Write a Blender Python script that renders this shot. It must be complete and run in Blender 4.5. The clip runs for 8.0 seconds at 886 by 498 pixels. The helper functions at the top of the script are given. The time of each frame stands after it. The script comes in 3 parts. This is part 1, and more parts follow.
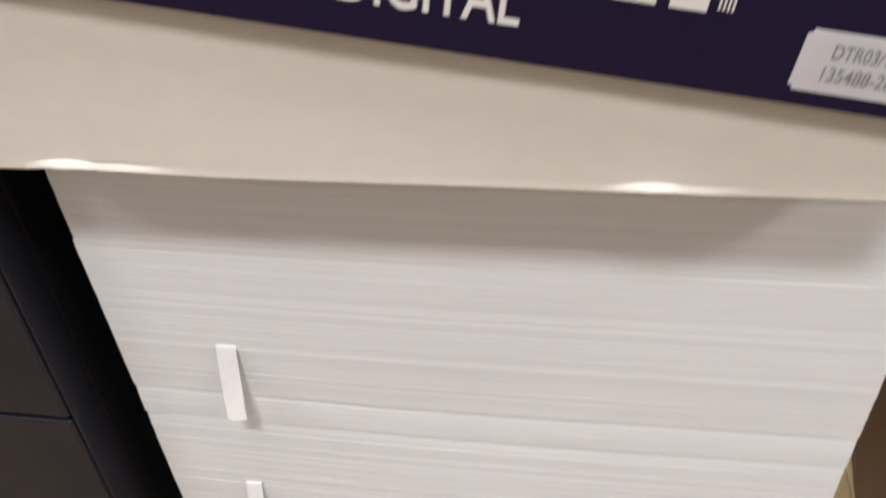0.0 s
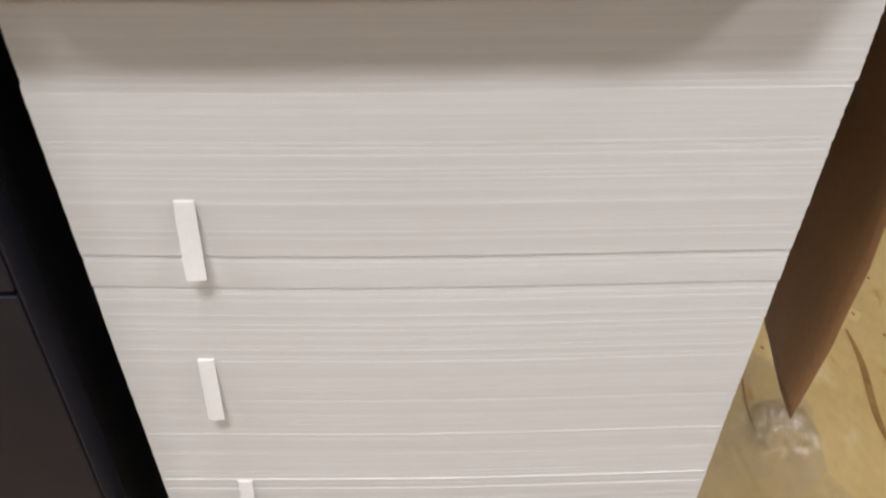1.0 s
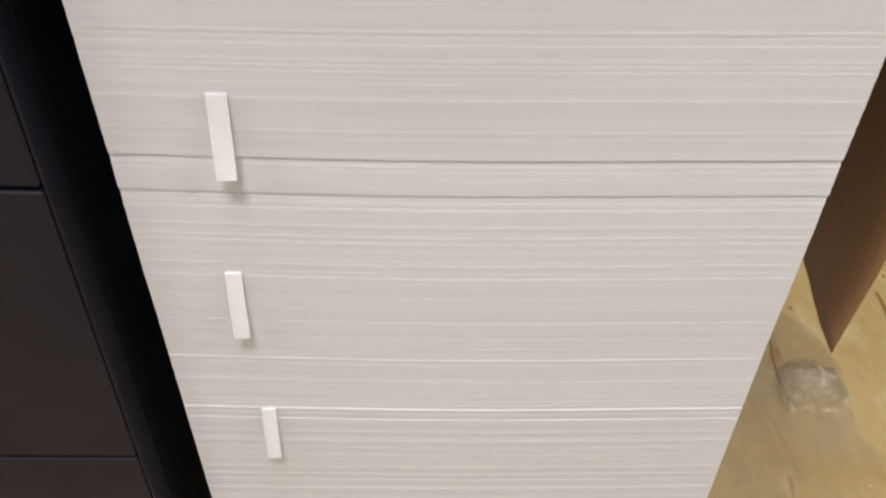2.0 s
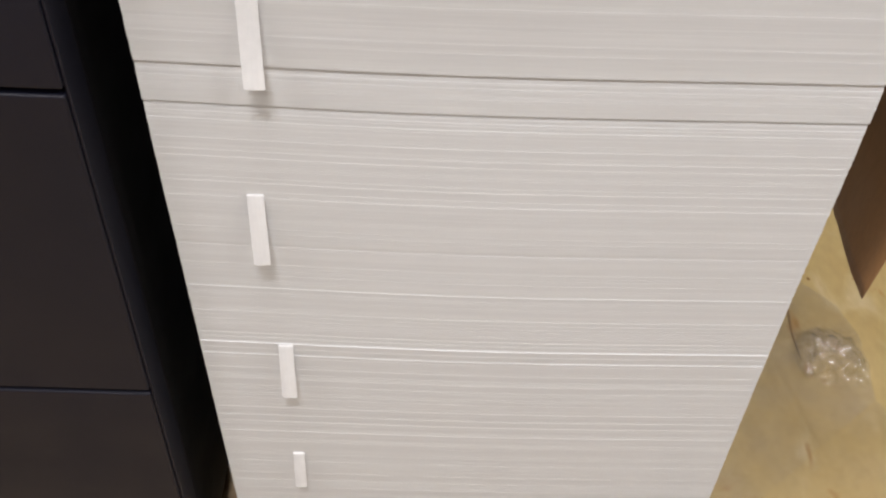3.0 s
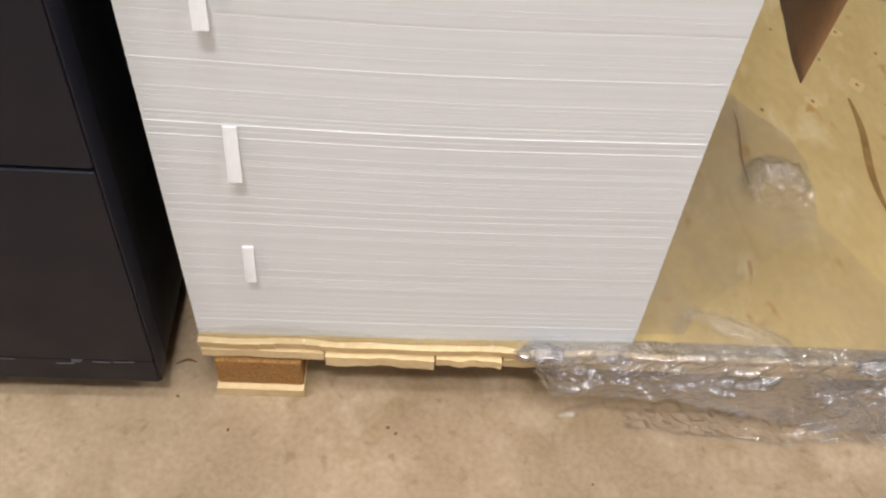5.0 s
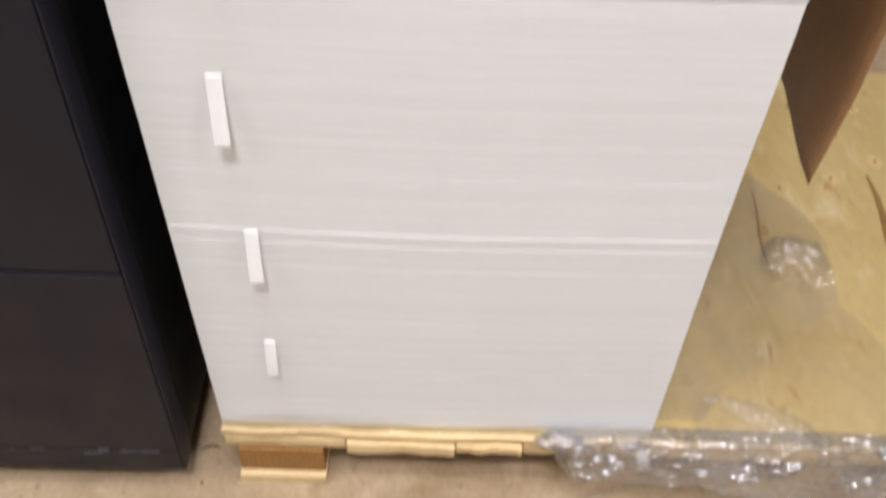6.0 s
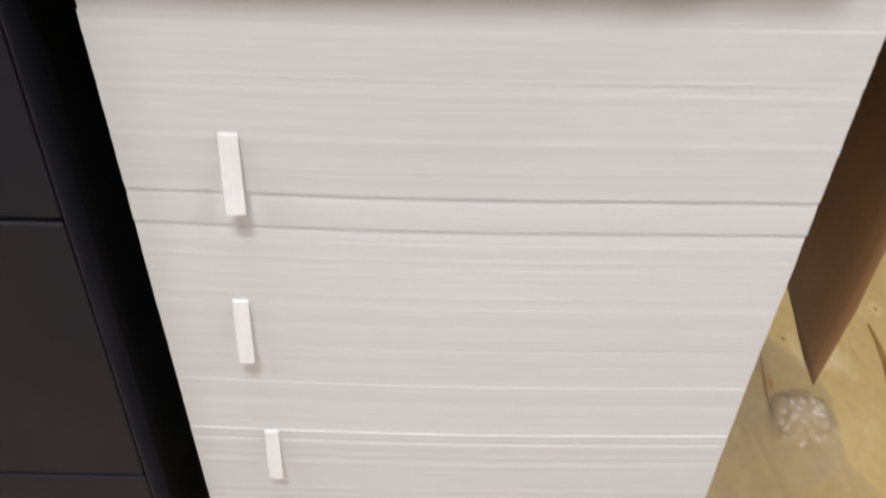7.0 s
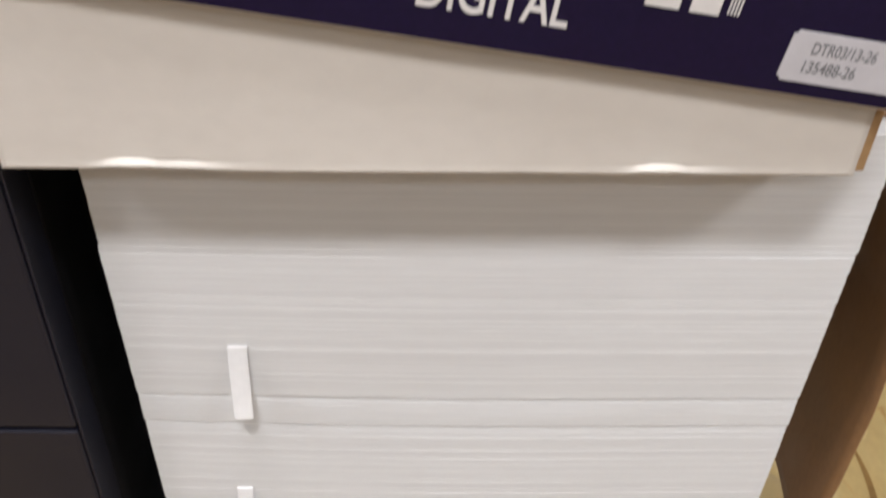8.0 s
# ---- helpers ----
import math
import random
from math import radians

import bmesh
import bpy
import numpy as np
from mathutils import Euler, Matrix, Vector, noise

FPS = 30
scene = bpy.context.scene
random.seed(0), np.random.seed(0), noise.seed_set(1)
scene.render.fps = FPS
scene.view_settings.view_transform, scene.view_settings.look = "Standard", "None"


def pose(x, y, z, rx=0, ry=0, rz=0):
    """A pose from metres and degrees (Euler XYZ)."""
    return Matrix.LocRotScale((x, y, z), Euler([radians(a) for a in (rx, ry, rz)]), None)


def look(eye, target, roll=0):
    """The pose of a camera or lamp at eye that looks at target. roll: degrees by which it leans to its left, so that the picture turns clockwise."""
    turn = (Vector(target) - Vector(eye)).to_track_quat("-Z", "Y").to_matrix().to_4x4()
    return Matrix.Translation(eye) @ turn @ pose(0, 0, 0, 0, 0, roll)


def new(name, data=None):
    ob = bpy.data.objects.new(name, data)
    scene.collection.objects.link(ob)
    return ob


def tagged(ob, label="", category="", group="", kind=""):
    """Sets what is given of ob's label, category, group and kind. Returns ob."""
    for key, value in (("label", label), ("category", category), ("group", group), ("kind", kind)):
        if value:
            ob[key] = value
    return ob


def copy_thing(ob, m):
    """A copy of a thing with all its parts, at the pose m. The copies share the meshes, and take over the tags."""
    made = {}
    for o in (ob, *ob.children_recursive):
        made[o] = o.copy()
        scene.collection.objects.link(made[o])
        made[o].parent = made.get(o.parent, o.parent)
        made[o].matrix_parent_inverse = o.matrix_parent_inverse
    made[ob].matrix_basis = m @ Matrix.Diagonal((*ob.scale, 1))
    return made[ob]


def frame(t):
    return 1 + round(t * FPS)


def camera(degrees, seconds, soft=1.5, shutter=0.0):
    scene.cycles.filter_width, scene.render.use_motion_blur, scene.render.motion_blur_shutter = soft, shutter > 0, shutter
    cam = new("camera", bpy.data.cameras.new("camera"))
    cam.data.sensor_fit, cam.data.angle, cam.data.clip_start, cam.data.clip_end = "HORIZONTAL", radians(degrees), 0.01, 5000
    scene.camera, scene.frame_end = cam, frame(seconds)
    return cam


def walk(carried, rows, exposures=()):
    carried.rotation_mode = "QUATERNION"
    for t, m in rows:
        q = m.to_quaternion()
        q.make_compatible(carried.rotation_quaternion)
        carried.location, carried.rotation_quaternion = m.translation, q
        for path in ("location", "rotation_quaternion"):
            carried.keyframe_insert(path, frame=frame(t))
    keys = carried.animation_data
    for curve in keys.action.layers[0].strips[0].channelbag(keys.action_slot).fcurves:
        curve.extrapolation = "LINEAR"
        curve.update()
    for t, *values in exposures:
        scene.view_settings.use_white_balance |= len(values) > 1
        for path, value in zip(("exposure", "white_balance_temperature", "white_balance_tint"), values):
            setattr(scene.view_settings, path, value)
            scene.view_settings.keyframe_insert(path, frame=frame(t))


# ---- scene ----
cam = camera(51.3, 8.0, soft=2.2, shutter=0.55)
PATH = [
    (0, (0.299, -0.39, 1.213), (0.042, 1.072, -0.127), -4.0),
    (0.5, (0.254, -0.418, 1.186), (0.145, 1.018, -0.202), -3.5),
    (1, (0.229, -0.463, 1.154), (0.291, 0.982, -0.228), 0.8),
    (1.5, (0.217, -0.485, 1.129), (0.273, 0.965, -0.248), 1.0),
    (2, (0.211, -0.489, 1.095), (0.25, 0.948, -0.295), 1.1),
    (2.2, (0.208, -0.49, 1.077), (0.256, 0.945, -0.315), 2.1),
    (3.3, (0.191, -0.528, 1.042), (0.219, 0.911, -0.348), 2.5),
    (3.5, (0.199, -0.538, 1.039), (0.247, 0.868, -0.382), 3.9),
    (4, (0.216, -0.58, 1.006), (0.309, 0.784, -0.454), 5.0),
    (4.5, (0.221, -0.587, 0.994), (0.311, 0.718, -0.518), 5.4),
    (4.7, (0.22, -0.587, 0.987), (0.318, 0.675, -0.562), 5.5),
    (5.8, (0.231, -0.579, 1.009), (0.283, 0.724, -0.507), 2.8),
    (6, (0.232, -0.566, 1.029), (0.264, 0.781, -0.449), 2.3),
    (6.5, (0.234, -0.537, 1.083), (0.275, 0.903, -0.304), 2.6),
    (7, (0.217, -0.509, 1.125), (0.243, 0.962, -0.231), 1.5),
    (7.5, (0.206, -0.489, 1.185), (0.25, 1.026, -0.12), 1.9),
    (8, (0.207, -0.469, 1.224), (0.26, 1.091, -0.027), 1.6),
]
EXPOSURE = [(0, -0.03, 6650, 10.5), (0.5, -0.03, 6650, 10.5), (1.0, -0.13, 6700, 10.5), (1.5, -0.08, 6700, 10.5), (2.2, -0.09, 6700, 10.5), (3.5, -0.11, 6600, 10.5), (4.0, -0.02, 6600, 10.5), (4.5, 0.0, 6600, 10.0),
            (5.8, 0.19, 6500, 11.0), (6.5, 0.18, 6550, 12.0), (7.0, 0.03, 6500, 10.5), (7.5, 0.0, 6500, 10.0), (8.0, -0.02, 6500, 10.5)]
walk(cam, [(t, look(eye, target, roll)) for t, eye, target, roll in PATH], EXPOSURE)

# ---- world and light ----
world = bpy.data.worlds.new("world")
scene.world = world
world.use_nodes = True
world.node_tree.nodes["Background"].inputs[0].default_value = (0.9, 0.95, 1.0, 1)
world.node_tree.nodes["Background"].inputs[1].default_value = 0.05


def area_lamp(x, y, z, sx, sy, watts):
    data = bpy.data.lights.new("panel_light", "AREA")
    data.shape, data.size, data.size_y, data.energy = "RECTANGLE", sx, sy, watts
    data.color = (0.938, 0.923, 0.945)
    ob = new("panel_light", data)
    ob.matrix_world = pose(x, y, z)
    return ob


# Unseen ceiling panels placed to fit the shadows; the last is added fill.
LAMPS = [(0.1, -1.2, 39.0), (-2.1, -1.2, 24.0), (2.3, -1.2, 24.0), (0.1, -0.4, 13.0), (-2.1, -0.4, 13.0), (2.3, -0.4, 13.0), (0.1, -2.6, 15.0)]
for lx, ly, watts in LAMPS:
    area_lamp(lx, ly, 3.03, 0.58, 0.28, watts)


# ---- materials ----
def mat(name, color, rough=0.6, metal=0.0, **kw):
    """A principled material. grain: (scale, amount), blotch: (scale, amount), stretch: coordinate scale,
    bump: (scale, strength, distance), island / per_object: random brightness, second: colour that the blotches lead to."""
    m = bpy.data.materials.new(name)
    m.use_nodes = True
    nt = m.node_tree
    bs = nt.nodes["Principled BSDF"]
    bs.inputs["Roughness"].default_value = rough
    bs.inputs["Metallic"].default_value = metal
    bs.inputs["Specular IOR Level"].default_value = kw.get("spec", 0.4)
    tc = nt.nodes.new("ShaderNodeTexCoord")
    mp = nt.nodes.new("ShaderNodeMapping")
    mp.inputs["Scale"].default_value = kw.get("stretch", (1, 1, 1))
    nt.links.new(tc.outputs["Object"], mp.inputs["Vector"])

    def noise_tex(scale, detail=5.0, distort=0.0):
        n = nt.nodes.new("ShaderNodeTexNoise")
        n.inputs["Scale"].default_value = scale
        n.inputs["Detail"].default_value = detail
        n.inputs["Distortion"].default_value = distort
        nt.links.new(mp.outputs[0], n.inputs["Vector"])
        return n

    def remap(sock, lo, hi, flo=0.3, fhi=0.7):
        r = nt.nodes.new("ShaderNodeMapRange")
        r.inputs[1].default_value, r.inputs[2].default_value = flo, fhi
        r.inputs[3].default_value, r.inputs[4].default_value = lo, hi
        nt.links.new(sock, r.inputs[0])
        return r.outputs[0]

    def times(a, b):
        k = nt.nodes.new("ShaderNodeMath")
        k.operation = "MULTIPLY"
        nt.links.new(a, k.inputs[0])
        nt.links.new(b, k.inputs[1])
        return k.outputs[0]

    base = nt.nodes.new("ShaderNodeMix")
    base.data_type = "RGBA"
    second = kw.get("second", tuple(c * 0.8 for c in color))
    base.inputs[6].default_value = (*color, 1)
    base.inputs[7].default_value = (*second, 1)
    bscale, bamount = kw.get("blotch", (6.0, 0.3))
    nt.links.new(remap(noise_tex(bscale, 4, kw.get("distort", 0.0)).outputs["Fac"], 0, bamount), base.inputs[0])
    colour = base.outputs[2]
    for sscale, lo, hi, scol in kw.get("specks", ()):
        k = nt.nodes.new("ShaderNodeMix")
        k.data_type = "RGBA"
        k.inputs[7].default_value = (*scol, 1)
        nt.links.new(remap(noise_tex(sscale, 6, 0.4).outputs["Fac"], 0, 1, lo, hi), k.inputs[0])
        nt.links.new(colour, k.inputs[6])
        colour = k.outputs[2]
    gscale, gamount = kw.get("grain", (120.0, 0.06))
    fac = remap(noise_tex(gscale, 3).outputs["Fac"], 1 - gamount, 1 + gamount)
    if kw.get("island"):
        g = nt.nodes.new("ShaderNodeNewGeometry")
        fac = times(fac, remap(g.outputs["Random Per Island"], 1 - kw["island"], 1 + kw["island"], 0, 1))
    if kw.get("per_object"):
        g = nt.nodes.new("ShaderNodeObjectInfo")
        fac = times(fac, remap(g.outputs["Random"], 1 - kw["per_object"], 1 + kw["per_object"], 0, 1))
    sc = nt.nodes.new("ShaderNodeVectorMath")
    sc.operation = "SCALE"
    nt.links.new(colour, sc.inputs[0])
    nt.links.new(fac, sc.inputs[3])
    nt.links.new(sc.outputs[0], bs.inputs["Base Color"])
    if kw.get("bump"):
        s, strength, dist = kw["bump"]
        b = nt.nodes.new("ShaderNodeBump")
        b.inputs["Strength"].default_value, b.inputs["Distance"].default_value = strength, dist
        nt.links.new(noise_tex(s, 6).outputs["Fac"], b.inputs["Height"])
        nt.links.new(b.outputs[0], bs.inputs["Normal"])
    rv = kw.get("rough_vary", 0.08)
    nt.links.new(remap(noise_tex(bscale * 2.3, 4).outputs["Fac"], max(rough - rv, 0.03), rough + rv), bs.inputs["Roughness"])
    return m


PAPER = mat("paper_edges", (0.765, 0.783, 0.79), 0.75, spec=0.2, stretch=(1.5, 1, 60), grain=(14, 0.03), blotch=(1.2, 0.15), second=(0.742, 0.757, 0.76), island=0.027, bump=(22, 0.06, 0.0002))
SLIP = mat("slip_paper", (0.80, 0.80, 0.795), 0.7, spec=0.2, grain=(200, 0.02), blotch=(30, 0.2))
CARTON_WHITE = mat("carton_white", (0.61, 0.575, 0.52), 0.55, spec=0.3, stretch=(1, 1, 1.6), grain=(60, 0.02), blotch=(5, 0.35), second=(0.57, 0.53, 0.475), bump=(90, 0.12, 0.0004))
KRAFT = mat("kraft_board", (0.38, 0.235, 0.115), 0.7, spec=0.25, grain=(220, 0.10), blotch=(9, 0.5), second=(0.30, 0.18, 0.085), bump=(160, 0.2, 0.0005))
KRAFT_PAPER = mat("kraft_paper", (0.26, 0.14, 0.06), 0.48, spec=0.4, stretch=(1, 1, 0.6), grain=(180, 0.08), blotch=(8, 0.5), second=(0.22, 0.115, 0.05), bump=(26, 0.35, 0.002))
PURPLE = mat("printed_indigo", (0.008, 0.0042, 0.026), 0.5, spec=0.2, grain=(300, 0.12), blotch=(20, 0.4), second=(0.010, 0.0045, 0.024))
PRINT_WHITE = mat("printed_white", (0.66, 0.64, 0.62), 0.55, spec=0.3, grain=(200, 0.03))
STICKER = mat("sticker_paper", (0.50, 0.49, 0.51), 0.5, spec=0.3, grain=(150, 0.02), blotch=(40, 0.2))
INK = mat("grey_ink", (0.20, 0.20, 0.21), 0.6)
CABINET = mat("anthracite_paint", (0.0052, 0.0056, 0.0145), 0.5, spec=0.4, grain=(700, 0.12), blotch=(4, 0.4), second=(0.0085, 0.0082, 0.0118), bump=(900, 0.25, 0.0003))
CABINET_SIDE = mat("anthracite_carcass", (0.007, 0.007, 0.009), 0.55, spec=0.25, grain=(700, 0.1), blotch=(5, 0.4), bump=(900, 0.2, 0.0003))
SCUFF = mat("bare_scratch", (0.13, 0.13, 0.15), 0.5, grain=(300, 0.3))
CONCRETE = mat("concrete", (0.41, 0.305, 0.195), 0.6, spec=0.35, grain=(130, 0.10), blotch=(6, 0.7), second=(0.25, 0.175, 0.10), distort=0.8, specks=((14, 0.54, 0.74, (0.27, 0.195, 0.10)), (38, 0.60, 0.80, (0.20, 0.14, 0.065)), (16, 0.55, 0.8, (0.46, 0.355, 0.24))), bump=(60, 0.35, 0.002))
PLYWOOD = mat("plywood", (0.50, 0.378, 0.172), 0.45, spec=0.4, stretch=(2.0, 1.0, 1), grain=(45, 0.05), blotch=(5, 0.8), second=(0.42, 0.30, 0.118), distort=0.2, specks=((9, 0.58, 0.75, (0.57, 0.46, 0.26)), (14, 0.64, 0.72, (0.39, 0.23, 0.07))), bump=(40, 0.15, 0.0008))
PINE = mat("pine_board", (0.80, 0.63, 0.36), 0.6, spec=0.3, stretch=(4, 0.8, 8), grain=(20, 0.07), blotch=(3, 0.6), second=(0.62, 0.45, 0.23), per_object=0.12, bump=(30, 0.4, 0.002))
CHIPBLOCK = mat("chipboard_block", (0.34, 0.18, 0.062), 0.8, spec=0.2, grain=(240, 0.3), blotch=(60, 0.6), second=(0.27, 0.135, 0.045), bump=(150, 0.8, 0.003), per_object=0.1)
CRACK = mat("dark_resin", (0.25, 0.145, 0.045), 0.6, grain=(60, 0.2), blotch=(40, 0.5))
PATCH = mat("pale_filler", (0.55, 0.42, 0.205), 0.5, grain=(60, 0.06), blotch=(60, 0.7), second=(0.52, 0.37, 0.165))
WALL = mat("wall_paint", (0.41, 0.42, 0.43), 0.8, grain=(80, 0.03), blotch=(1.5, 0.3), bump=(70, 0.15, 0.002))
CEILING = mat("ceiling_paint", (0.75, 0.74, 0.72), 0.85, grain=(60, 0.03), blotch=(1.5, 0.3), bump=(60, 0.1, 0.002))
METAL = mat("lamp_housing", (0.75, 0.75, 0.75), 0.4, spec=0.5)
BRONZE = mat("nail_rust", (0.16, 0.085, 0.035), 0.6, grain=(300, 0.2))


def film_material(name, tint, milk_lo, milk_hi, shine, rough, bump_strength=0.5):
    m = bpy.data.materials.new(name)
    m.use_nodes = True
    nt = m.node_tree
    nt.nodes.clear()
    out = nt.nodes.new("ShaderNodeOutputMaterial")
    clear = nt.nodes.new("ShaderNodeBsdfTransparent")
    clear.inputs[0].default_value = (tint, tint, tint, 1)
    milk = nt.nodes.new("ShaderNodeBsdfDiffuse")
    milk.inputs[0].default_value = (0.74, 0.72, 0.73, 1)
    gloss = nt.nodes.new("ShaderNodeBsdfGlossy")
    gloss.inputs["Roughness"].default_value = rough
    fres = nt.nodes.new("ShaderNodeFresnel")
    fres.inputs[0].default_value = 1.5
    tc = nt.nodes.new("ShaderNodeTexCoord")
    ns = nt.nodes.new("ShaderNodeTexNoise")
    ns.inputs["Scale"].default_value = 14
    nt.links.new(tc.outputs["Object"], ns.inputs["Vector"])
    mr = nt.nodes.new("ShaderNodeMapRange")
    mr.inputs[1].default_value, mr.inputs[2].default_value, mr.inputs[3].default_value, mr.inputs[4].default_value = 0.35, 0.7, milk_lo, milk_hi
    nt.links.new(ns.outputs["Fac"], mr.inputs[0])
    fine = nt.nodes.new("ShaderNodeTexVoronoi")
    fine.feature = "DISTANCE_TO_EDGE"
    fine.inputs["Scale"].default_value = 100
    nt.links.new(tc.outputs["Object"], fine.inputs["Vector"])
    bump = nt.nodes.new("ShaderNodeBump")
    bump.inputs["Strength"].default_value, bump.inputs["Distance"].default_value = bump_strength, 0.003
    nt.links.new(fine.outputs["Distance"], bump.inputs["Height"])
    nt.links.new(bump.outputs[0], gloss.inputs["Normal"])
    nt.links.new(bump.outputs[0], fres.inputs["Normal"])
    m1, m2 = nt.nodes.new("ShaderNodeMixShader"), nt.nodes.new("ShaderNodeMixShader")
    nt.links.new(mr.outputs[0], m1.inputs[0])
    nt.links.new(clear.outputs[0], m1.inputs[1])
    nt.links.new(milk.outputs[0], m1.inputs[2])
    boost = nt.nodes.new("ShaderNodeMath")
    boost.operation = "MULTIPLY_ADD"
    boost.inputs[1].default_value, boost.inputs[2].default_value = 0.35, shine
    boost.use_clamp = True
    nt.links.new(fres.outputs[0], boost.inputs[0])
    nt.links.new(boost.outputs[0], m2.inputs[0])
    nt.links.new(m1.outputs[0], m2.inputs[1])
    nt.links.new(gloss.outputs[0], m2.inputs[2])
    nt.links.new(m2.outputs[0], out.inputs[0])
    return m


FILM = film_material("bunched_film", 0.88, 0.07, 0.28, 0.20, 0.07, 0.8)
ARCH_FILM = film_material("doubled_film", 0.97, 0.01, 0.08, 0.07, 0.08, 0.35)
MID_FILM = film_material("slack_film", 0.95, 0.03, 0.12, 0.06, 0.09, 0.5)
THIN_FILM = film_material("thin_film", 0.98, 0.015, 0.06, 0.05, 0.09, 0.8)


def lamp_material():
    m = bpy.data.materials.new("lamp_diffuser")
    m.use_nodes = True
    bs = m.node_tree.nodes["Principled BSDF"]
    bs.inputs["Base Color"].default_value = (0.9, 0.9, 0.9, 1)
    bs.inputs["Emission Color"].default_value = (0.938, 0.923, 0.945, 1)
    bs.inputs["Emission Strength"].default_value = 14.5
    return m


GLOW = lamp_material()


# ---- mesh helpers ----
def mesh_object(name, bm, material, smooth=False):
    me = bpy.data.meshes.new(name)
    bm.normal_update()
    bm.to_mesh(me)
    bm.free()
    me.materials.append(material)
    if smooth:
        for p in me.polygons:
            p.use_smooth = True
    return new(name, me)


def part(name, bm, material, parent, label="", smooth=False):
    ob = mesh_object(name, bm, material, smooth)
    ob.parent = parent
    if label:
        tagged(ob, label)
    return ob


def shared(name, ob, m, parent):
    """One more object on the mesh of ob."""
    o = new(name, ob.data)
    o.matrix_basis = m
    o.parent = parent
    return o


def block(lo, hi, bevel=0.0, segs=2, bm=None):
    bm = bm or bmesh.new()
    made = bmesh.ops.create_cube(bm, size=1)["verts"]
    for v in made:
        v.co = Vector([lo[i] + (v.co[i] + 0.5) * (hi[i] - lo[i]) for i in range(3)])
    if bevel:
        edges = list({e for v in made for e in v.link_edges})
        bmesh.ops.bevel(bm, geom=edges, offset=bevel, segments=segs, affect="EDGES", profile=0.5)
    return bm


def sheet(nu, nv, place, thick=0.0):
    """A grid sheet: place(u, v) gives a point for u, v in 0..1."""
    bm = bmesh.new()
    rows = [[bm.verts.new(place(i / nu, j / nv)) for j in range(nv + 1)] for i in range(nu + 1)]
    faces = [bm.faces.new((rows[i][j], rows[i + 1][j], rows[i + 1][j + 1], rows[i][j + 1])) for i in range(nu) for j in range(nv)]
    if thick:
        bm.normal_update()
        bmesh.ops.solidify(bm, geom=faces, thickness=thick)
    return bm


def empty(name, x, y, z, rz=0.0, ry=0.0):
    ob = new(name)
    ob.matrix_basis = pose(x, y, z, 0, ry, rz)
    return ob


def crumple(p, scale, amount):
    """Folds with sharp ridges."""
    v = 0.0
    for k in range(3):
        n = noise.noise(Vector(p) * scale * (2 ** k) + Vector((7.3 * k, 1.7, 3.1)))
        v += (0.5 - abs(n)) * amount / (1.8 ** k)
    return v


# ---- room ----
def slab(name, lo, hi, material, label, category):
    return tagged(mesh_object(name, block(lo, hi), material), label, category, kind="structure")


X0, X1, Y0, Y1, ZC = -3.2, 4.2, -5.0, 2.6, 3.1
slab("floor", (X0, Y0, -0.12), (X1, Y1, 0.0), CONCRETE, "worn beige concrete warehouse floor with stains", "floor")
slab("ceiling", (X0, Y0, ZC), (X1, Y1, ZC + 0.1), CEILING, "plain off-white painted ceiling", "ceiling")
slab("wall_north", (X0, Y1, -0.12), (X1, Y1 + 0.12, ZC + 0.1), WALL, "plain pale painted wall", "wall")
slab("wall_south", (X0, Y0 - 0.12, -0.12), (X1, Y0, ZC + 0.1), WALL, "plain pale painted wall", "wall")
slab("wall_west", (X0 - 0.12, Y0 - 0.12, -0.12), (X0, Y1 + 0.12, ZC + 0.1), WALL, "plain pale painted wall", "wall")
slab("wall_east", (X1, Y0 - 0.12, -0.12), (X1 + 0.12, Y1 + 0.12, ZC + 0.1), WALL, "plain pale painted wall", "wall")


def ceiling_light(x, y):
    lamp = empty("ceiling_light", x, y, ZC)
    bm = block((-0.33, -0.18, -0.03), (0.33, 0.18, 0.0), 0.005)
    part("frame", bm, METAL, lamp, "white metal lamp housing")
    part("diffuser", block((-0.29, -0.14, -0.05), (0.29, 0.14, -0.03), 0.004), GLOW, lamp, "glowing white diffuser")
    return tagged(lamp, "assumed white ceiling panel luminaire with a glowing diffuser, out of view", "lamp", "ceiling lights")


first = ceiling_light(*LAMPS[0][:2])
for lx, ly, watts in LAMPS[1:]:
    copy_thing(first, pose(lx, ly, ZC))


# ---- pallet ----
W, DECK, TOP = 0.496, 0.105, 0.9375
PL, PD = 1.03, 0.715


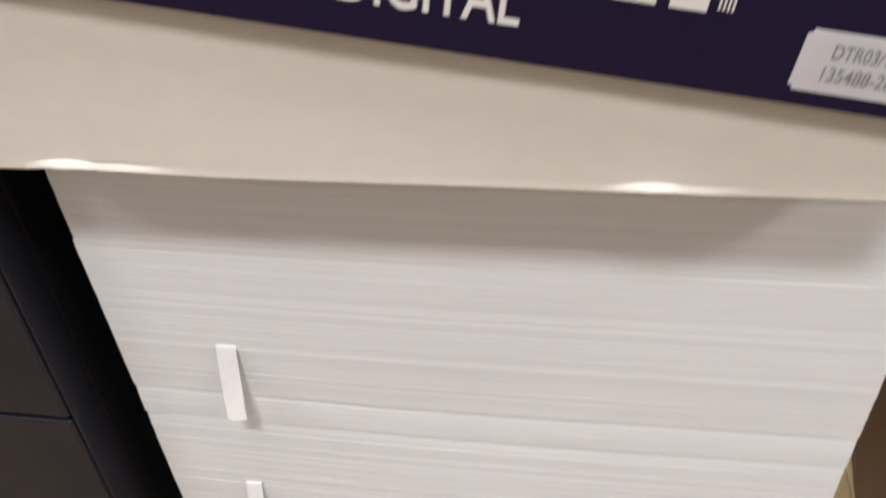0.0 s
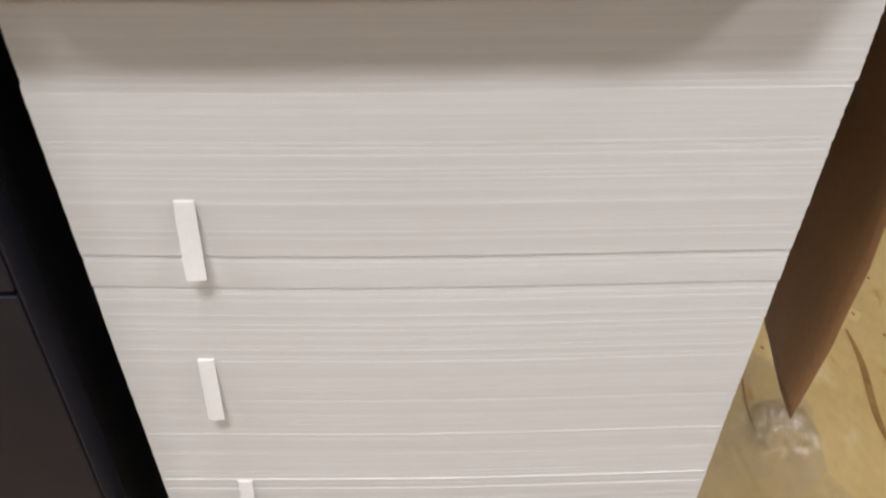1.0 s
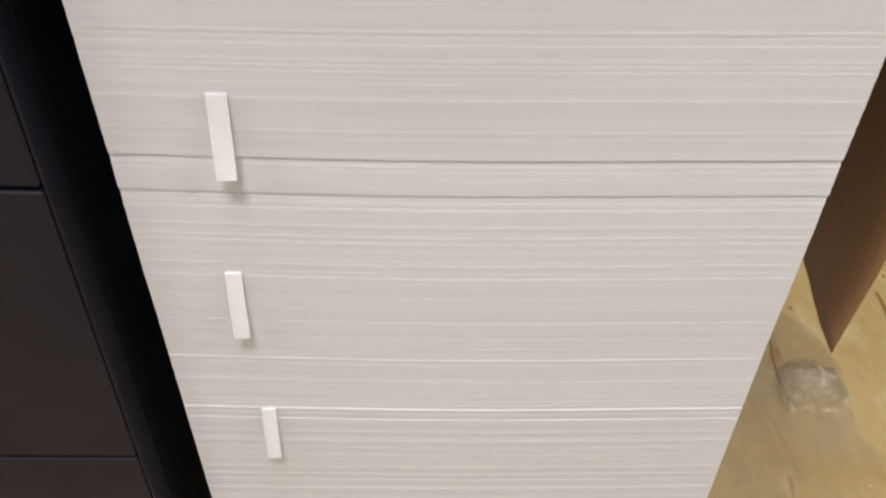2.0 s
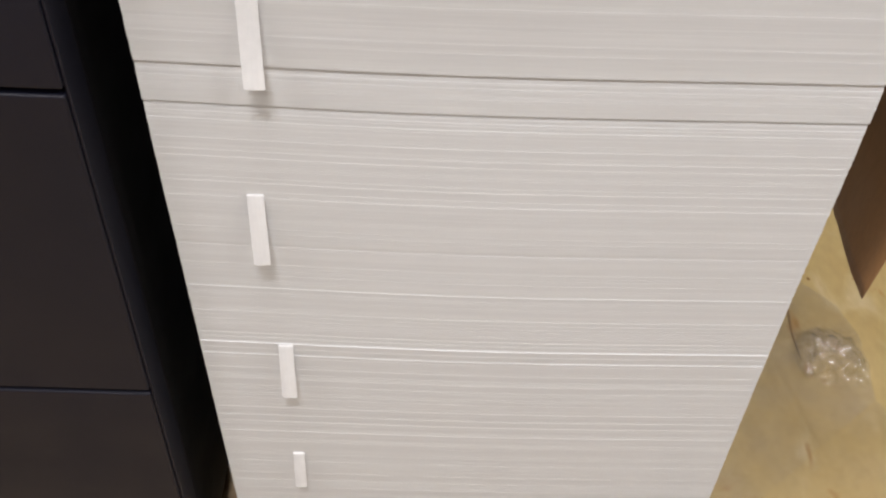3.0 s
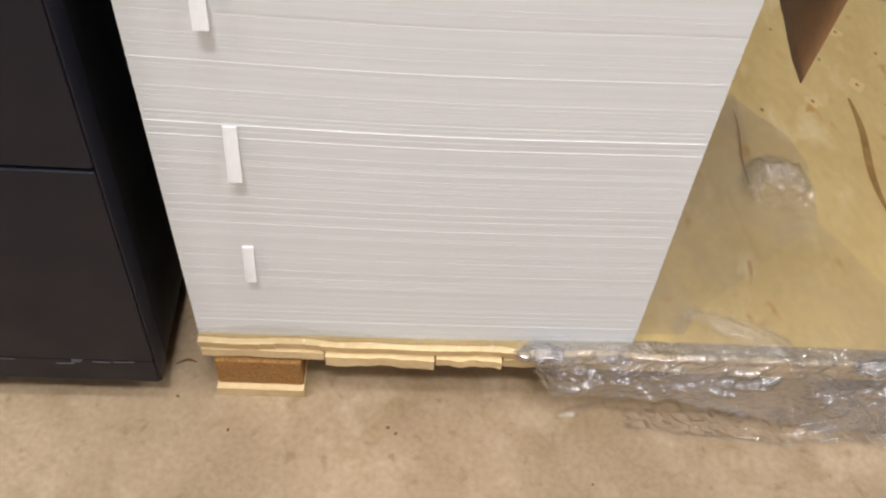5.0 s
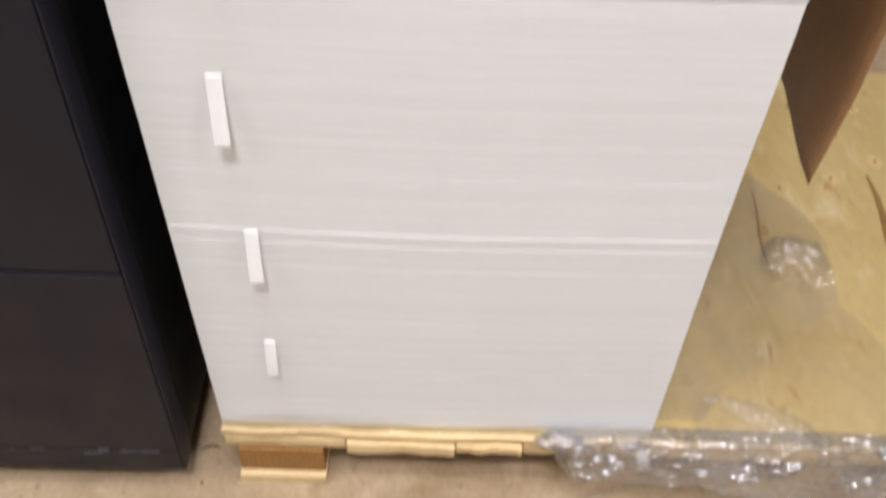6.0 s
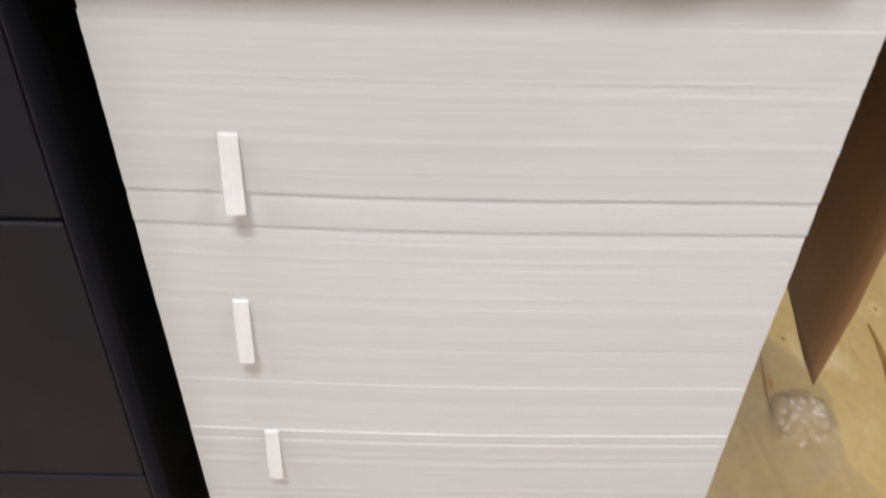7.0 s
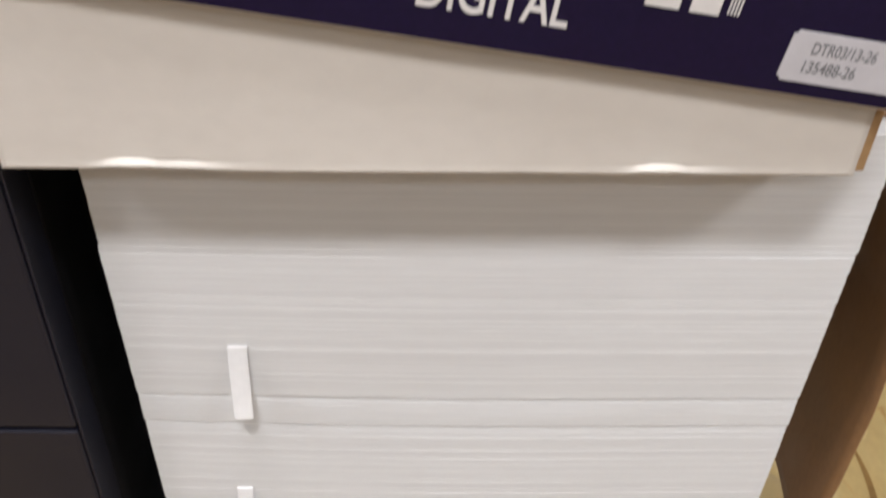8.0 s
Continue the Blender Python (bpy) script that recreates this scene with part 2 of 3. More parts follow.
def rough_board(lo, hi, seed, ragged=0.0015):
    """A board along y with torn ends and a slightly uneven section."""
    bm = bmesh.new()
    nx, ny = 10, 6
    rnd = random.Random(seed)
    tops, bots = [], []
    ph = rnd.uniform(0, 50)
    jag = [ragged * 1.4 * noise.noise((ph + i * 0.45, 0, 0)) for i in range(nx + 1)]
    drop = [ragged * (0.5 + noise.noise((ph + i * 0.3, 5, 0))) for i in range(nx + 1)]
    for j in range(ny + 1):
        y = lo[1] + (hi[1] - lo[1]) * j / ny
        a, b = [], []
        for i in range(nx + 1):
            x = lo[0] + (hi[0] - lo[0]) * i / nx
            yy = y + (jag[i] if j == 0 else 0)
            a.append(bm.verts.new((x, yy, hi[2] - 0.0006 * rnd.random())))
            b.append(bm.verts.new((x, yy + (drop[i] if j == 0 else 0), lo[2] + drop[i] * (1.2 if j == 0 else 0.3))))
        tops.append(a)
        bots.append(b)
    for j in range(ny):
        for i in range(nx):
            bm.faces.new((tops[j][i], tops[j][i + 1], tops[j + 1][i + 1], tops[j + 1][i]))
            bm.faces.new((bots[j][i], bots[j + 1][i], bots[j + 1][i + 1], bots[j][i + 1]))
        bm.faces.new((tops[j][0], tops[j + 1][0], bots[j + 1][0], bots[j][0]))
        bm.faces.new((tops[j][nx], bots[j][nx], bots[j + 1][nx], tops[j + 1][nx]))
    for i in range(nx):
        bm.faces.new((tops[0][i], bots[0][i], bots[0][i + 1], tops[0][i + 1]))
        bm.faces.new((tops[ny][i], tops[ny][i + 1], bots[ny][i + 1], bots[ny][i]))
    return bm


pallet = empty("wooden_pallet", 0.0, -0.003, 0.0, rz=-0.9)
tagged(pallet, "pale wooden pallet with a plywood deck on the concrete floor", "pallet")


def plywood_deck():
    """The deck sheet, its far corner rounded off, its front edge worn."""
    bm = bmesh.new()
    rim = []
    n = 60
    for i in range(n + 1):
        x = PL * i / n
        rim.append((x, 0.0035 * noise.noise((x * 14, 0, 4)) + 0.002 * noise.noise((x * 60, 0, 1))))
    rim += [(PL + 0.002, 0.3), (PL, PD - 0.06)]
    for k in range(1, 6):
        a = radians(90 * k / 6)
        rim.append((PL - 0.05 + 0.05 * math.cos(a), PD - 0.06 + 0.06 * math.sin(a)))
    rim += [(PL - 0.05, PD), (0.0, PD)]
    top = [bm.verts.new((x, y, DECK)) for x, y in rim]
    mid = [bm.verts.new((x, y - (0.0012 if i <= n else 0), DECK - 0.004)) for i, (x, y) in enumerate(rim)]
    low = [bm.verts.new((x, y + (0.003 * abs(noise.noise((x * 40, 2, 0))) if i <= n else 0), DECK - 0.017)) for i, (x, y) in enumerate(rim)]
    bm.faces.new(top)
    bm.faces.new(low[::-1])
    for a, b in ((top, mid), (mid, low)):
        for i in range(len(rim)):
            k = (i + 1) % len(rim)
            bm.faces.new((a[k], a[i], b[i], b[k]))
    return bm


edge = bmesh.new()
for i in range(60):
    x = PL * (i + 0.5) / 60
    h = PL / 120
    y = 0.0035 * noise.noise((x * 14, 0, 4)) - 0.0085
    vs = [edge.verts.new(c) for c in ((x - h, y, DECK - 0.0012), (x + h, y, DECK - 0.0012), (x + h, y + 0.004, DECK - 0.0165), (x - h, y + 0.004, DECK - 0.0165), (x - h, y + 0.01, DECK - 0.0012), (x + h, y + 0.01, DECK - 0.0012), (x + h, y + 0.01, DECK - 0.0165), (x - h, y + 0.01, DECK - 0.0165))]
    for f in ((0, 3, 2, 1), (0, 1, 5, 4), (3, 7, 6, 2), (0, 4, 7, 3), (1, 2, 6, 5)):
        edge.faces.new([vs[k] for k in f])
part("splintered_edge", edge, PINE, pallet, "pale splintered front edge of the deck")
deck = part("deck_sheet", plywood_deck(), PLYWOOD, pallet, "yellowish plywood deck sheet with knots and cracks")
x = 0.0
for i, w in enumerate((0.142, 0.127, 0.078, 0.125, 0.14, 0.13, 0.14, 0.135)):
    y0 = (-0.006, -0.011, -0.009, -0.006, -0.006, -0.007, -0.006, -0.007)[i]
    low = (0.071, 0.066, 0.070, 0.071, 0.071, 0.07, 0.071, 0.071)[i]
    part("deck_board", rough_board((x + 0.001, y0, low), (x + w - 0.001, PD - 0.004, DECK - 0.0185), 40 + i, 0.0025 if i in (1, 2) else 0.0013), PINE, pallet)
    x += w
for bx in (0.012, 0.462, 0.915):
    back = 0.07 if bx == 0.462 else 0.0
    part("runner_board", rough_board((bx, -0.016 + back, 0.0), (bx + 0.103, PD - 0.005, 0.017), int(bx * 100), 0.001), PINE, pallet)
    for by in (-0.0085, 0.30, 0.60):
        part("block", block((bx + 0.001, by + (back if by < 0 else 0.0), 0.0175), (bx + 0.102, by + 0.1, 0.0655), 0.002), CHIPBLOCK, pallet, "brown chipboard block")


def blob(name, cx, cy, rx, ry, turn, material, label="", z=DECK + 0.0006, wob=0.25):
    """A flat mark of its own outline on the deck."""
    bm = bmesh.new()
    ring = []
    for k in range(22):
        a = 2 * math.pi * k / 22
        r = 1 + wob * noise.noise((math.cos(a) * 1.5 + cx * 50, math.sin(a) * 1.5 + cy * 50, 0.3))
        px, py = rx * r * math.cos(a), ry * r * math.sin(a)
        c, s = math.cos(radians(turn)), math.sin(radians(turn))
        ring.append((cx + px * c - py * s, cy + px * s + py * c))
    vs = [bm.verts.new((px, py, z)) for px, py in ring]
    mid = bm.verts.new((cx, cy, z + 0.0004))
    for k in range(22):
        bm.faces.new((vs[k], vs[(k + 1) % 22], mid))
    return part(name, bm, material, pallet, label)


def streak(points, width, name="crack"):
    """A dark split in the veneer, tapering to both ends."""
    bm = bmesh.new()
    rows = []
    n = len(points)
    for i, (px, py) in enumerate(points):
        w = width * math.sin(math.pi * (0.12 + 0.8 * i / (n - 1)))
        rows.append((bm.verts.new((px - w, py, DECK + 0.0007)), bm.verts.new((px + w, py, DECK + 0.0007))))
    for a, b in zip(rows, rows[1:]):
        bm.faces.new((a[0], a[1], b[1], b[0]))
    part(name, bm, CRACK, pallet, "long dark split in the plywood")


def bend(p, q, n, sway):
    return [(p[0] + (q[0] - p[0]) * i / n + sway * math.sin(2.2 * math.pi * i / n), p[1] + (q[1] - p[1]) * i / n) for i in range(n + 1)]


def on_pallet(px, py):
    v = pallet.matrix_basis.inverted() @ Vector((px, py, 0))
    return v.x, v.y


streak(bend(on_pallet(0.881, 0.443), on_pallet(0.868, 0.20), 14, 0.004), 0.0055)
streak(bend(on_pallet(0.700, 0.405), on_pallet(0.690, 0.26), 10, 0.002), 0.0019)
for nx, ny in ((0.743, 0.41), (0.824, 0.433), (0.903, 0.474), (0.935, 0.43), (0.905, 0.60), (0.86, 0.53), (0.955, 0.55), (0.80, 0.60)):
    px, py = on_pallet(nx, ny)
    if nx in (0.824, 0.903, 0.905):
        blob("knot_patch", px, py, 0.010, 0.014, 20, PATCH, "pale worn spot", wob=0.6)
    blob("nail_mark", px, py, 0.0023, 0.0036, 15, CRACK, "rusty nail mark", z=DECK + 0.0014)


# ---- paper stack ----
def level_bend(x, z):
    """How far a sheet at height z sags or tilts at x."""
    k = (z - DECK) / (TOP - DECK)
    lift = math.sin(math.pi * k) if k < 1 else 0.0
    return -0.0065 * lift * (x / W) - 0.0032 * lift * math.sin(math.pi * x / W) + 0.0007 * lift * math.sin(7 * x / W + 3 * z)


STEPS = [(0.7105, 0.0018, 0.010), (0.6795, 0.0016, 0.010), (0.805, 0.0005, 0.004), (0.165, 0.0004, 0.004), (0.55, 0.0003, 0.004), (0.33, 0.0003, 0.004)]
LEDGES = [(0.4310, 0.0007, 0.006), (0.4155, 0.0004, 0.004), (0.597, 0.00022, 0.005), (0.7585, 0.0002, 0.005), (0.20, 0.00018, 0.005), (0.30, 0.00015, 0.004), (0.50, 0.00018, 0.004), (0.135, 0.0002, 0.004)]


def face_shift(z):
    """How far the front edges lie back at height z: sheets under a step are set back, those under a ledge stand out."""
    y = 0.0010 * noise.noise((0, 0, z * 9)) + 0.00012 * noise.noise((3, 0, z * 40))
    for zs, d, reach in STEPS:
        if z < zs:
            y += d * math.exp(-(zs - z) / reach)
    for zs, d, reach in LEDGES:
        if z < zs:
            y -= d * math.exp(-(zs - z) / reach)
    return y


def add_sheets(bm, z0, z1, rnd):
    """One bundle of sheets between the heights z0 and z1, as a closed slab."""
    n, back = 14, 0.68
    push = face_shift((z0 + z1) / 2) + rnd.uniform(-0.00008, 0.00008)
    left, right = rnd.uniform(-0.0002, 0.0002), rnd.uniform(-0.0003, 0.0003)
    if z0 > 0.845:
        left += 0.0012
        right += 0.001
    right -= 0.0024 * math.sin(math.pi * min(1.0, max(0.0, (z0 - 0.12) / 0.72))) ** 2
    rings = []
    for i in range(n + 1):
        x = left + (W + right - left) * i / n
        y = push + 0.0001 * noise.noise((x * 8, z0 * 90, 2)) - 0.0008 * math.sin(math.pi * x / W)
        if z1 < 0.8465:
            y -= 0.0011 * max(0.0, (x / W - 0.4) / 0.6) * 0.7 * math.exp(-(0.846 - z1) / 0.006)
        s0, s1 = level_bend(x, z0), level_bend(x, z1)
        rings.append([bm.verts.new(c) for c in ((x, y, z0 + s0), (x, y, z1 + s1), (x, back, z1), (x, back, z0))])
    for a, b in zip(rings, rings[1:]):
        for k in range(4):
            m = (k + 1) % 4
            bm.faces.new((a[k], b[k], b[m], a[m]))
    bm.faces.new(rings[0][::-1])
    bm.faces.new(rings[-1])


stack = empty("paper_stack", 0, 0, DECK)
tagged(stack, "tall stack of cut white paper sheets on a wooden pallet", "paper stack")
LEVELS = [DECK, 0.264, 0.427, 0.597, 0.758, TOP]
rnd = random.Random(5)
for z0, z1 in zip(LEVELS, LEVELS[1:]):
    bm = bmesh.new()
    z = z0
    while z < z1 - 1e-6:
        top = min(z + rnd.choice((0.0009, 0.0013, 0.0018, 0.0024, 0.0032)) * rnd.uniform(0.85, 1.15), z1)
        for zs, _, _ in STEPS + LEDGES:
            if z + 2e-4 < zs < top:
                top = zs
        if top - z > 1e-5:
            add_sheets(bm, z, top, rnd)
        z = top
    ob = tagged(part("ream", bm, PAPER, stack), "cut edges of white paper sheets", kind="stuff")
    ob.matrix_basis = pose(0, 0, -DECK)

for x0, w, z0, z1, out in ((0.0722, 0.0138, 0.7595, 0.7032, 0.018), (0.0605, 0.0126, 0.5985, 0.5405, 0.015), (0.0672, 0.0126, 0.428, 0.3735, 0.015), (0.0662, 0.0113, 0.2635, 0.2195, 0.011)):
    def slip_place(u, v, x0=x0, w=w, z0=z0, z1=z1, out=out):
        if v < 0.15:
            k = v / 0.15
            return (x0 + w * u, 0.012 - k * 0.0135, z0 + 0.0004 - 0.0008 * k * k)
        k = (v - 0.15) / 0.85
        return (x0 + w * u + 0.14 * (out - 0.0075) * k, -0.0015 - (out - 0.0015) * k ** 0.9 - 0.0006 * math.sin(math.pi * u), z0 - 0.0008 - (z0 - z1) * k)
    ob = part("marker_slip", sheet(4, 20, slip_place, 0.0004), SLIP, stack, "white paper counting slip hanging out")
    ob.matrix_basis = pose(0, 0, -DECK)


# ---- kraft wrapper hanging over the side of the stack ----
def wrapper_place(u, v):
    """v runs from the top of the stack down the side; u runs away from the camera."""
    prof = [(0.455, 0.9402), (0.49, 0.9405), (0.506, 0.935), (0.520, 0.905), (0.541, 0.84), (0.556, 0.76), (0.562, 0.68), (0.5615, 0.59), (0.554, 0.494)]
    k = v * (len(prof) - 1)
    i = min(int(k), len(prof) - 2)
    f = k - i
    px = prof[i][0] + (prof[i + 1][0] - prof[i][0]) * f
    pz = prof[i][1] + (prof[i + 1][1] - prof[i][1]) * f
    y = 0.022 - 0.016 * min(1, v * 1.6) + 0.60 * u
    wave = 0.006 * noise.noise((y * 6, pz * 7, 0.4)) + 0.004 * crumple((px, y * 1.5, pz), 9, 0.5)
    hang = min(1.0, max(0.0, (v - 0.3) * 3))
    flare = 0.06 * (y - 0.006) * max(0.0, (v - 0.2) / 0.8)
    return (px + wave * hang * min(1, u * 12 + 0.15) + flare, y, pz)


wrapper = mesh_object("kraft_wrapper", sheet(40, 64, wrapper_place, 0.0009), KRAFT_PAPER, True)
tagged(wrapper, "creased brown kraft paper wrapper draped down the stack's side", "wrapping paper")


# ---- carton on the stack ----
def text_mesh(body, width, name, material, parent, m, height=0.0):
    cu = bpy.data.curves.new(name, "FONT")
    cu.body = body
    cu.size, cu.extrude, cu.offset = 1.0, 0.004, 0.012
    tmp = bpy.data.objects.new(name, cu)
    scene.collection.objects.link(tmp)
    bpy.context.view_layer.update()
    me = bpy.data.meshes.new_from_object(tmp.evaluated_get(bpy.context.evaluated_depsgraph_get()))
    bpy.data.objects.remove(tmp)
    xs, ys = [v.co.x for v in me.vertices], [v.co.y for v in me.vertices]
    k = width / (max(xs) - min(xs))
    ky = height / (max(ys) - min(ys)) if height else k
    for v in me.vertices:
        v.co = Vector(((v.co.x - min(xs)) * k, (v.co.y - min(ys)) * ky, v.co.z * k))
    me.materials.clear()
    me.materials.append(material)
    ob = new(name, me)
    ob.parent = parent
    ob.matrix_basis = m
    return ob


CX0, CX1, CF, CB, CZ = -0.0185, 0.4475, -0.045, 0.30, 0.9405
carton = empty("paper_carton", CX0, CF, CZ)
tagged(carton, "off-white paper carton with a crooked dark indigo printed lid", "carton")
CW, CD, CH = CX1 - CX0, CB - CF, 0.125


def carton_front(u, v):
    x, z = CW * u, CH * v
    y = 0.0012 * noise.noise((x * 9, 1, z * 9)) - 0.0015 * math.sin(math.pi * u) * (1 - v) ** 2
    lip = 0.0001 + 0.0001 * noise.noise((x * 30, 0, 0))
    for c, wd, hgt in ((0.0705, 0.013, 0.0058), (0.098, 0.022, 0.0026), (0.3575, 0.013, 0.0056), (0.374, 0.018, 0.0016)):
        lip = max(lip, hgt * math.exp(-((x - c) / wd) ** 2))
    if v < 0.04:
        k = 1 - v / 0.04
        z += 0.55 * lip * k
        y -= (0.0002 + 1.25 * lip) * k ** 0.8
    return (x, y, z)


front = part("front_panel", sheet(110, 100, carton_front, -0.003), CARTON_WHITE, carton, "off-white carton front with dented lower edge", smooth=True)
for sx in (-0.0078, CW + 0.0003):
    part("side_panel", block((sx, 0.001, 0.0), (sx + 0.0075, CD, 0.06), 0.0012), KRAFT, carton, "brown corrugated board side")
part("back_panel", block((0, CD - 0.004, 0), (CW, CD, CH), 0.001), KRAFT, carton)
part("bottom_panel", block((0.001, 0.0045, 0.0), (CW - 0.001, CD - 0.0045, 0.004), 0.001), KRAFT, carton)
part("contents", block((0.006, 0.008, 0.0045), (CW - 0.006, CD - 0.008, 0.118), 0.001), PAPER, carton, "reams of white paper")

# the lid sits askew, its free end raised
TILT_LID = 8.6
LW, LD, LH = 0.50, CD + 0.016, 0.15
lid = empty("lid", CX1 + 0.0110 - CX0, -0.0110, 0.0440, ry=TILT_LID)
lid.parent = carton
tagged(lid, "dark indigo printed carton lid sitting crooked")
bm = block((-LW, 0, 0), (0, 0.0035, LH), 0.0012)
block((-LW, LD - 0.0035, 0), (0, LD, LH), 0.0012, bm=bm)
block((-LW, 0.0036, 0), (-LW + 0.0035, LD - 0.0036, LH), 0.0012, bm=bm)
block((-0.0035, 0.0036, 0), (0, LD - 0.0036, LH), 0.0012, bm=bm)
block((-LW + 0.0036, 0.0036, LH - 0.0036), (-0.0036, LD - 0.0036, LH), 0.001, bm=bm)
part("lid_board", bm, CARTON_WHITE, lid)
part("printed_front", block((-LW + 0.001, -0.0009, 0.0018), (-0.001, -0.0002, LH - 0.001)), PURPLE, lid, "dark indigo printed front")
part("printed_top", block((-LW + 0.001, 0.001, LH + 0.0002), (-0.001, LD - 0.001, LH + 0.0009)), PURPLE, lid, "dark indigo printed top")
LIDINV = (carton.matrix_basis @ lid.matrix_basis).inverted()


def on_lid(x, z):
    v = LIDINV @ Vector((x, CF - 0.0110, z))
    return v.x, v.z


px, pz = on_lid(0.2045, 1.0410)
text_mesh("DIGITAL", 0.0735, "lettering", PRINT_WHITE, lid, pose(px, -0.0012, pz, 90), height=0.021)
for bx, bw in ((0.313, 0.017), (0.335, 0.0145)):
    px, pz = on_lid(bx, 1.0400 - (bx - 0.335) * 0.15)
    part("printed_mark", block((px, -0.0016, pz), (px + bw, -0.0010, pz + 0.016)), PRINT_WHITE, lid)
for k in range(4):
    px, pz = on_lid(0.3535 + 0.0017 * k, 1.0388 - 0.0003 * k)
    part("fine_line", block((px, -0.0016, pz), (px + 0.0007, -0.0010, pz + 0.012)), PRINT_WHITE, lid)
px, pz = on_lid(0.3850, 1.0050)
bm = block((px, -0.0015, pz), (px + 0.078, -0.0010, pz + 0.027))
bmesh.ops.bevel(bm, geom=[e for e in bm.edges if abs(e.verts[0].co.y - e.verts[1].co.y) > 1e-4], offset=0.002, segments=3, affect="EDGES")
label = part("code_sticker", bm, STICKER, lid, "white paper sticker with two printed code lines")
text_mesh("DTR03/13-26", 0.034, "code_line", INK, label, pose(px + 0.012, -0.0017, pz + 0.0155, 90), height=0.0066)
text_mesh("135488-26", 0.028, "code_line", INK, label, pose(px + 0.011, -0.0017, pz + 0.0055, 90), height=0.0066)


# ---- filing cabinet ----
FX1, FY, FW, FD = -0.046, -0.032, 0.47, 0.62
cabinet = empty("filing_cabinet", FX1 - FW, FY, 0.0, ry=1.0)
tagged(cabinet, "dark anthracite metal filing cabinet with four closed drawers", "cabinet")
part("inner_frame", block((0.0024, 0.0225, 0.056), (FW - 0.0024, 0.0335, 1.325), 0.001), CABINET_SIDE, cabinet)
part("carcass", block((0.0, 0.034, 0.056), (FW - 0.0012, FD, 1.325), 0.003), CABINET_SIDE, cabinet)
for sx in (0.0, FW - 0.0022):
    part("front_post", block((sx, 0.0025, 0.056), (sx + 0.0022, 0.0325, 1.325), 0.0008), CABINET, cabinet, "narrow painted edge of the carcass")
part("plinth", block((0.03, 0.05, 0.0), (FW - 0.03, FD - 0.03, 0.0555), 0.002), CABINET_SIDE, cabinet, "recessed black plinth")
part("base_rail", block((0.0024, 0.002, 0.052), (FW - 0.0024, 0.0205, 0.099), 0.003), CABINET, cabinet, "scuffed base rail")
scuffs = random.Random(3)
rail = [o for o in cabinet.children if o.name.startswith("base_rail")][0]
for i in range(9):
    sx, sz = FW - scuffs.uniform(0.03, 0.3), scuffs.uniform(0.088, 0.096)
    part("scuff", block((sx, 0.0012, sz), (sx + scuffs.uniform(0.004, 0.022), 0.0022, sz + 0.0009)), SCUFF, rail, "pale scratch in the paint")
z = 0.101
for i in range(4):
    drawer = part("drawer", block((0.0026, 0.0, z), (FW - 0.0026, 0.0205, z + 0.303), 0.002, 3), CABINET, cabinet)
    grip = block((0.5 * FW - 0.07, -0.012, z + 0.235), (0.5 * FW + 0.07, -0.0003, z + 0.25), 0.004, 3)
    part("handle", grip, CABINET_SIDE, drawer, "black bar handle")
    z += 0.3075
part("top_cap", block((0.0026, 0.0, z), (FW - 0.0026, 0.0205, 1.325), 0.002), CABINET, cabinet)


# ---- stretch film ----
def piecewise(pts, v):
    for (a, b), (c, d) in zip(pts, pts[1:]):
        if v <= c:
            return b + (d - b) * (v - a) / (c - a)
    return pts[-1][1]


def creases(p, scale, amount):
    """Facets that meet in sharp ridges, as in crushed film."""
    v = Vector(p) * scale
    return amount * (noise.noise(v, noise_basis="VORONOI_F2F1") + 0.6 + 0.5 * (noise.noise(v * 2.3 + Vector((4.1, 0.7, 2.2)), noise_basis="VORONOI_F2F1") + 0.6))


def hang_place(u, v):
    """The skirt of film over the front edge of the pallet: v runs from the deck down to the uneven hem, which meets the floor further along."""
    x = 0.378 + 0.69 * u
    along = x - 0.40
    y0 = -0.010 - 0.016 * x
    flow = (x + 0.10 * v, v * 0.055, 0.0)
    fold = 0.011 * noise.noise((x * 13 + v * 1.2, v * 1.6, 0)) + 0.006 * noise.noise((x * 30 - v * 5, v * 3.0, 5))
    fold += creases((flow[0] * 0.7, flow[1] * 1.8, 1.0), 30, 0.010) + creases((flow[0] + 0.05 * v, flow[1] * 2.4, 3.0), 66, 0.004)
    low = 0.034 + 0.008 * noise.noise((x * 16, 0, 3)) - 0.034 * min(1.0, max(0.0, (along - 0.14) / 0.2))
    if along < 0.0:
        low += (0.078 - low) * min(1.0, -along / 0.02)
    if v < 0.2:
        k = v / 0.2
        return (x, y0 + 0.020 * (1 - k) - 0.3 * abs(fold) * k, DECK + 0.003 + 0.55 * abs(fold) * (0.25 + k))
    k = (v - 0.2) / 0.8
    bulge = math.sin(math.pi * min(1.0, 1.15 * k))
    reach = 0.010 * k + 0.020 * k * k * min(1.0, max(0.0, (along - 0.14) / 0.25))
    z = DECK + 0.003 + 0.55 * abs(fold) * (1 - k) * 1.2 - (DECK - low) * k + 0.25 * fold * bulge
    return (x + 0.4 * fold * k + 0.010 * k, y0 - 0.005 - reach - 0.004 * bulge - max(-0.004, fold) * (0.5 + 0.5 * bulge), max(0.002, z))


film = mesh_object("stretch_film_skirt", sheet(330, 70, hang_place), FILM, True)
tagged(film, "crumpled clear stretch film hanging over the pallet's front edge", "plastic film")


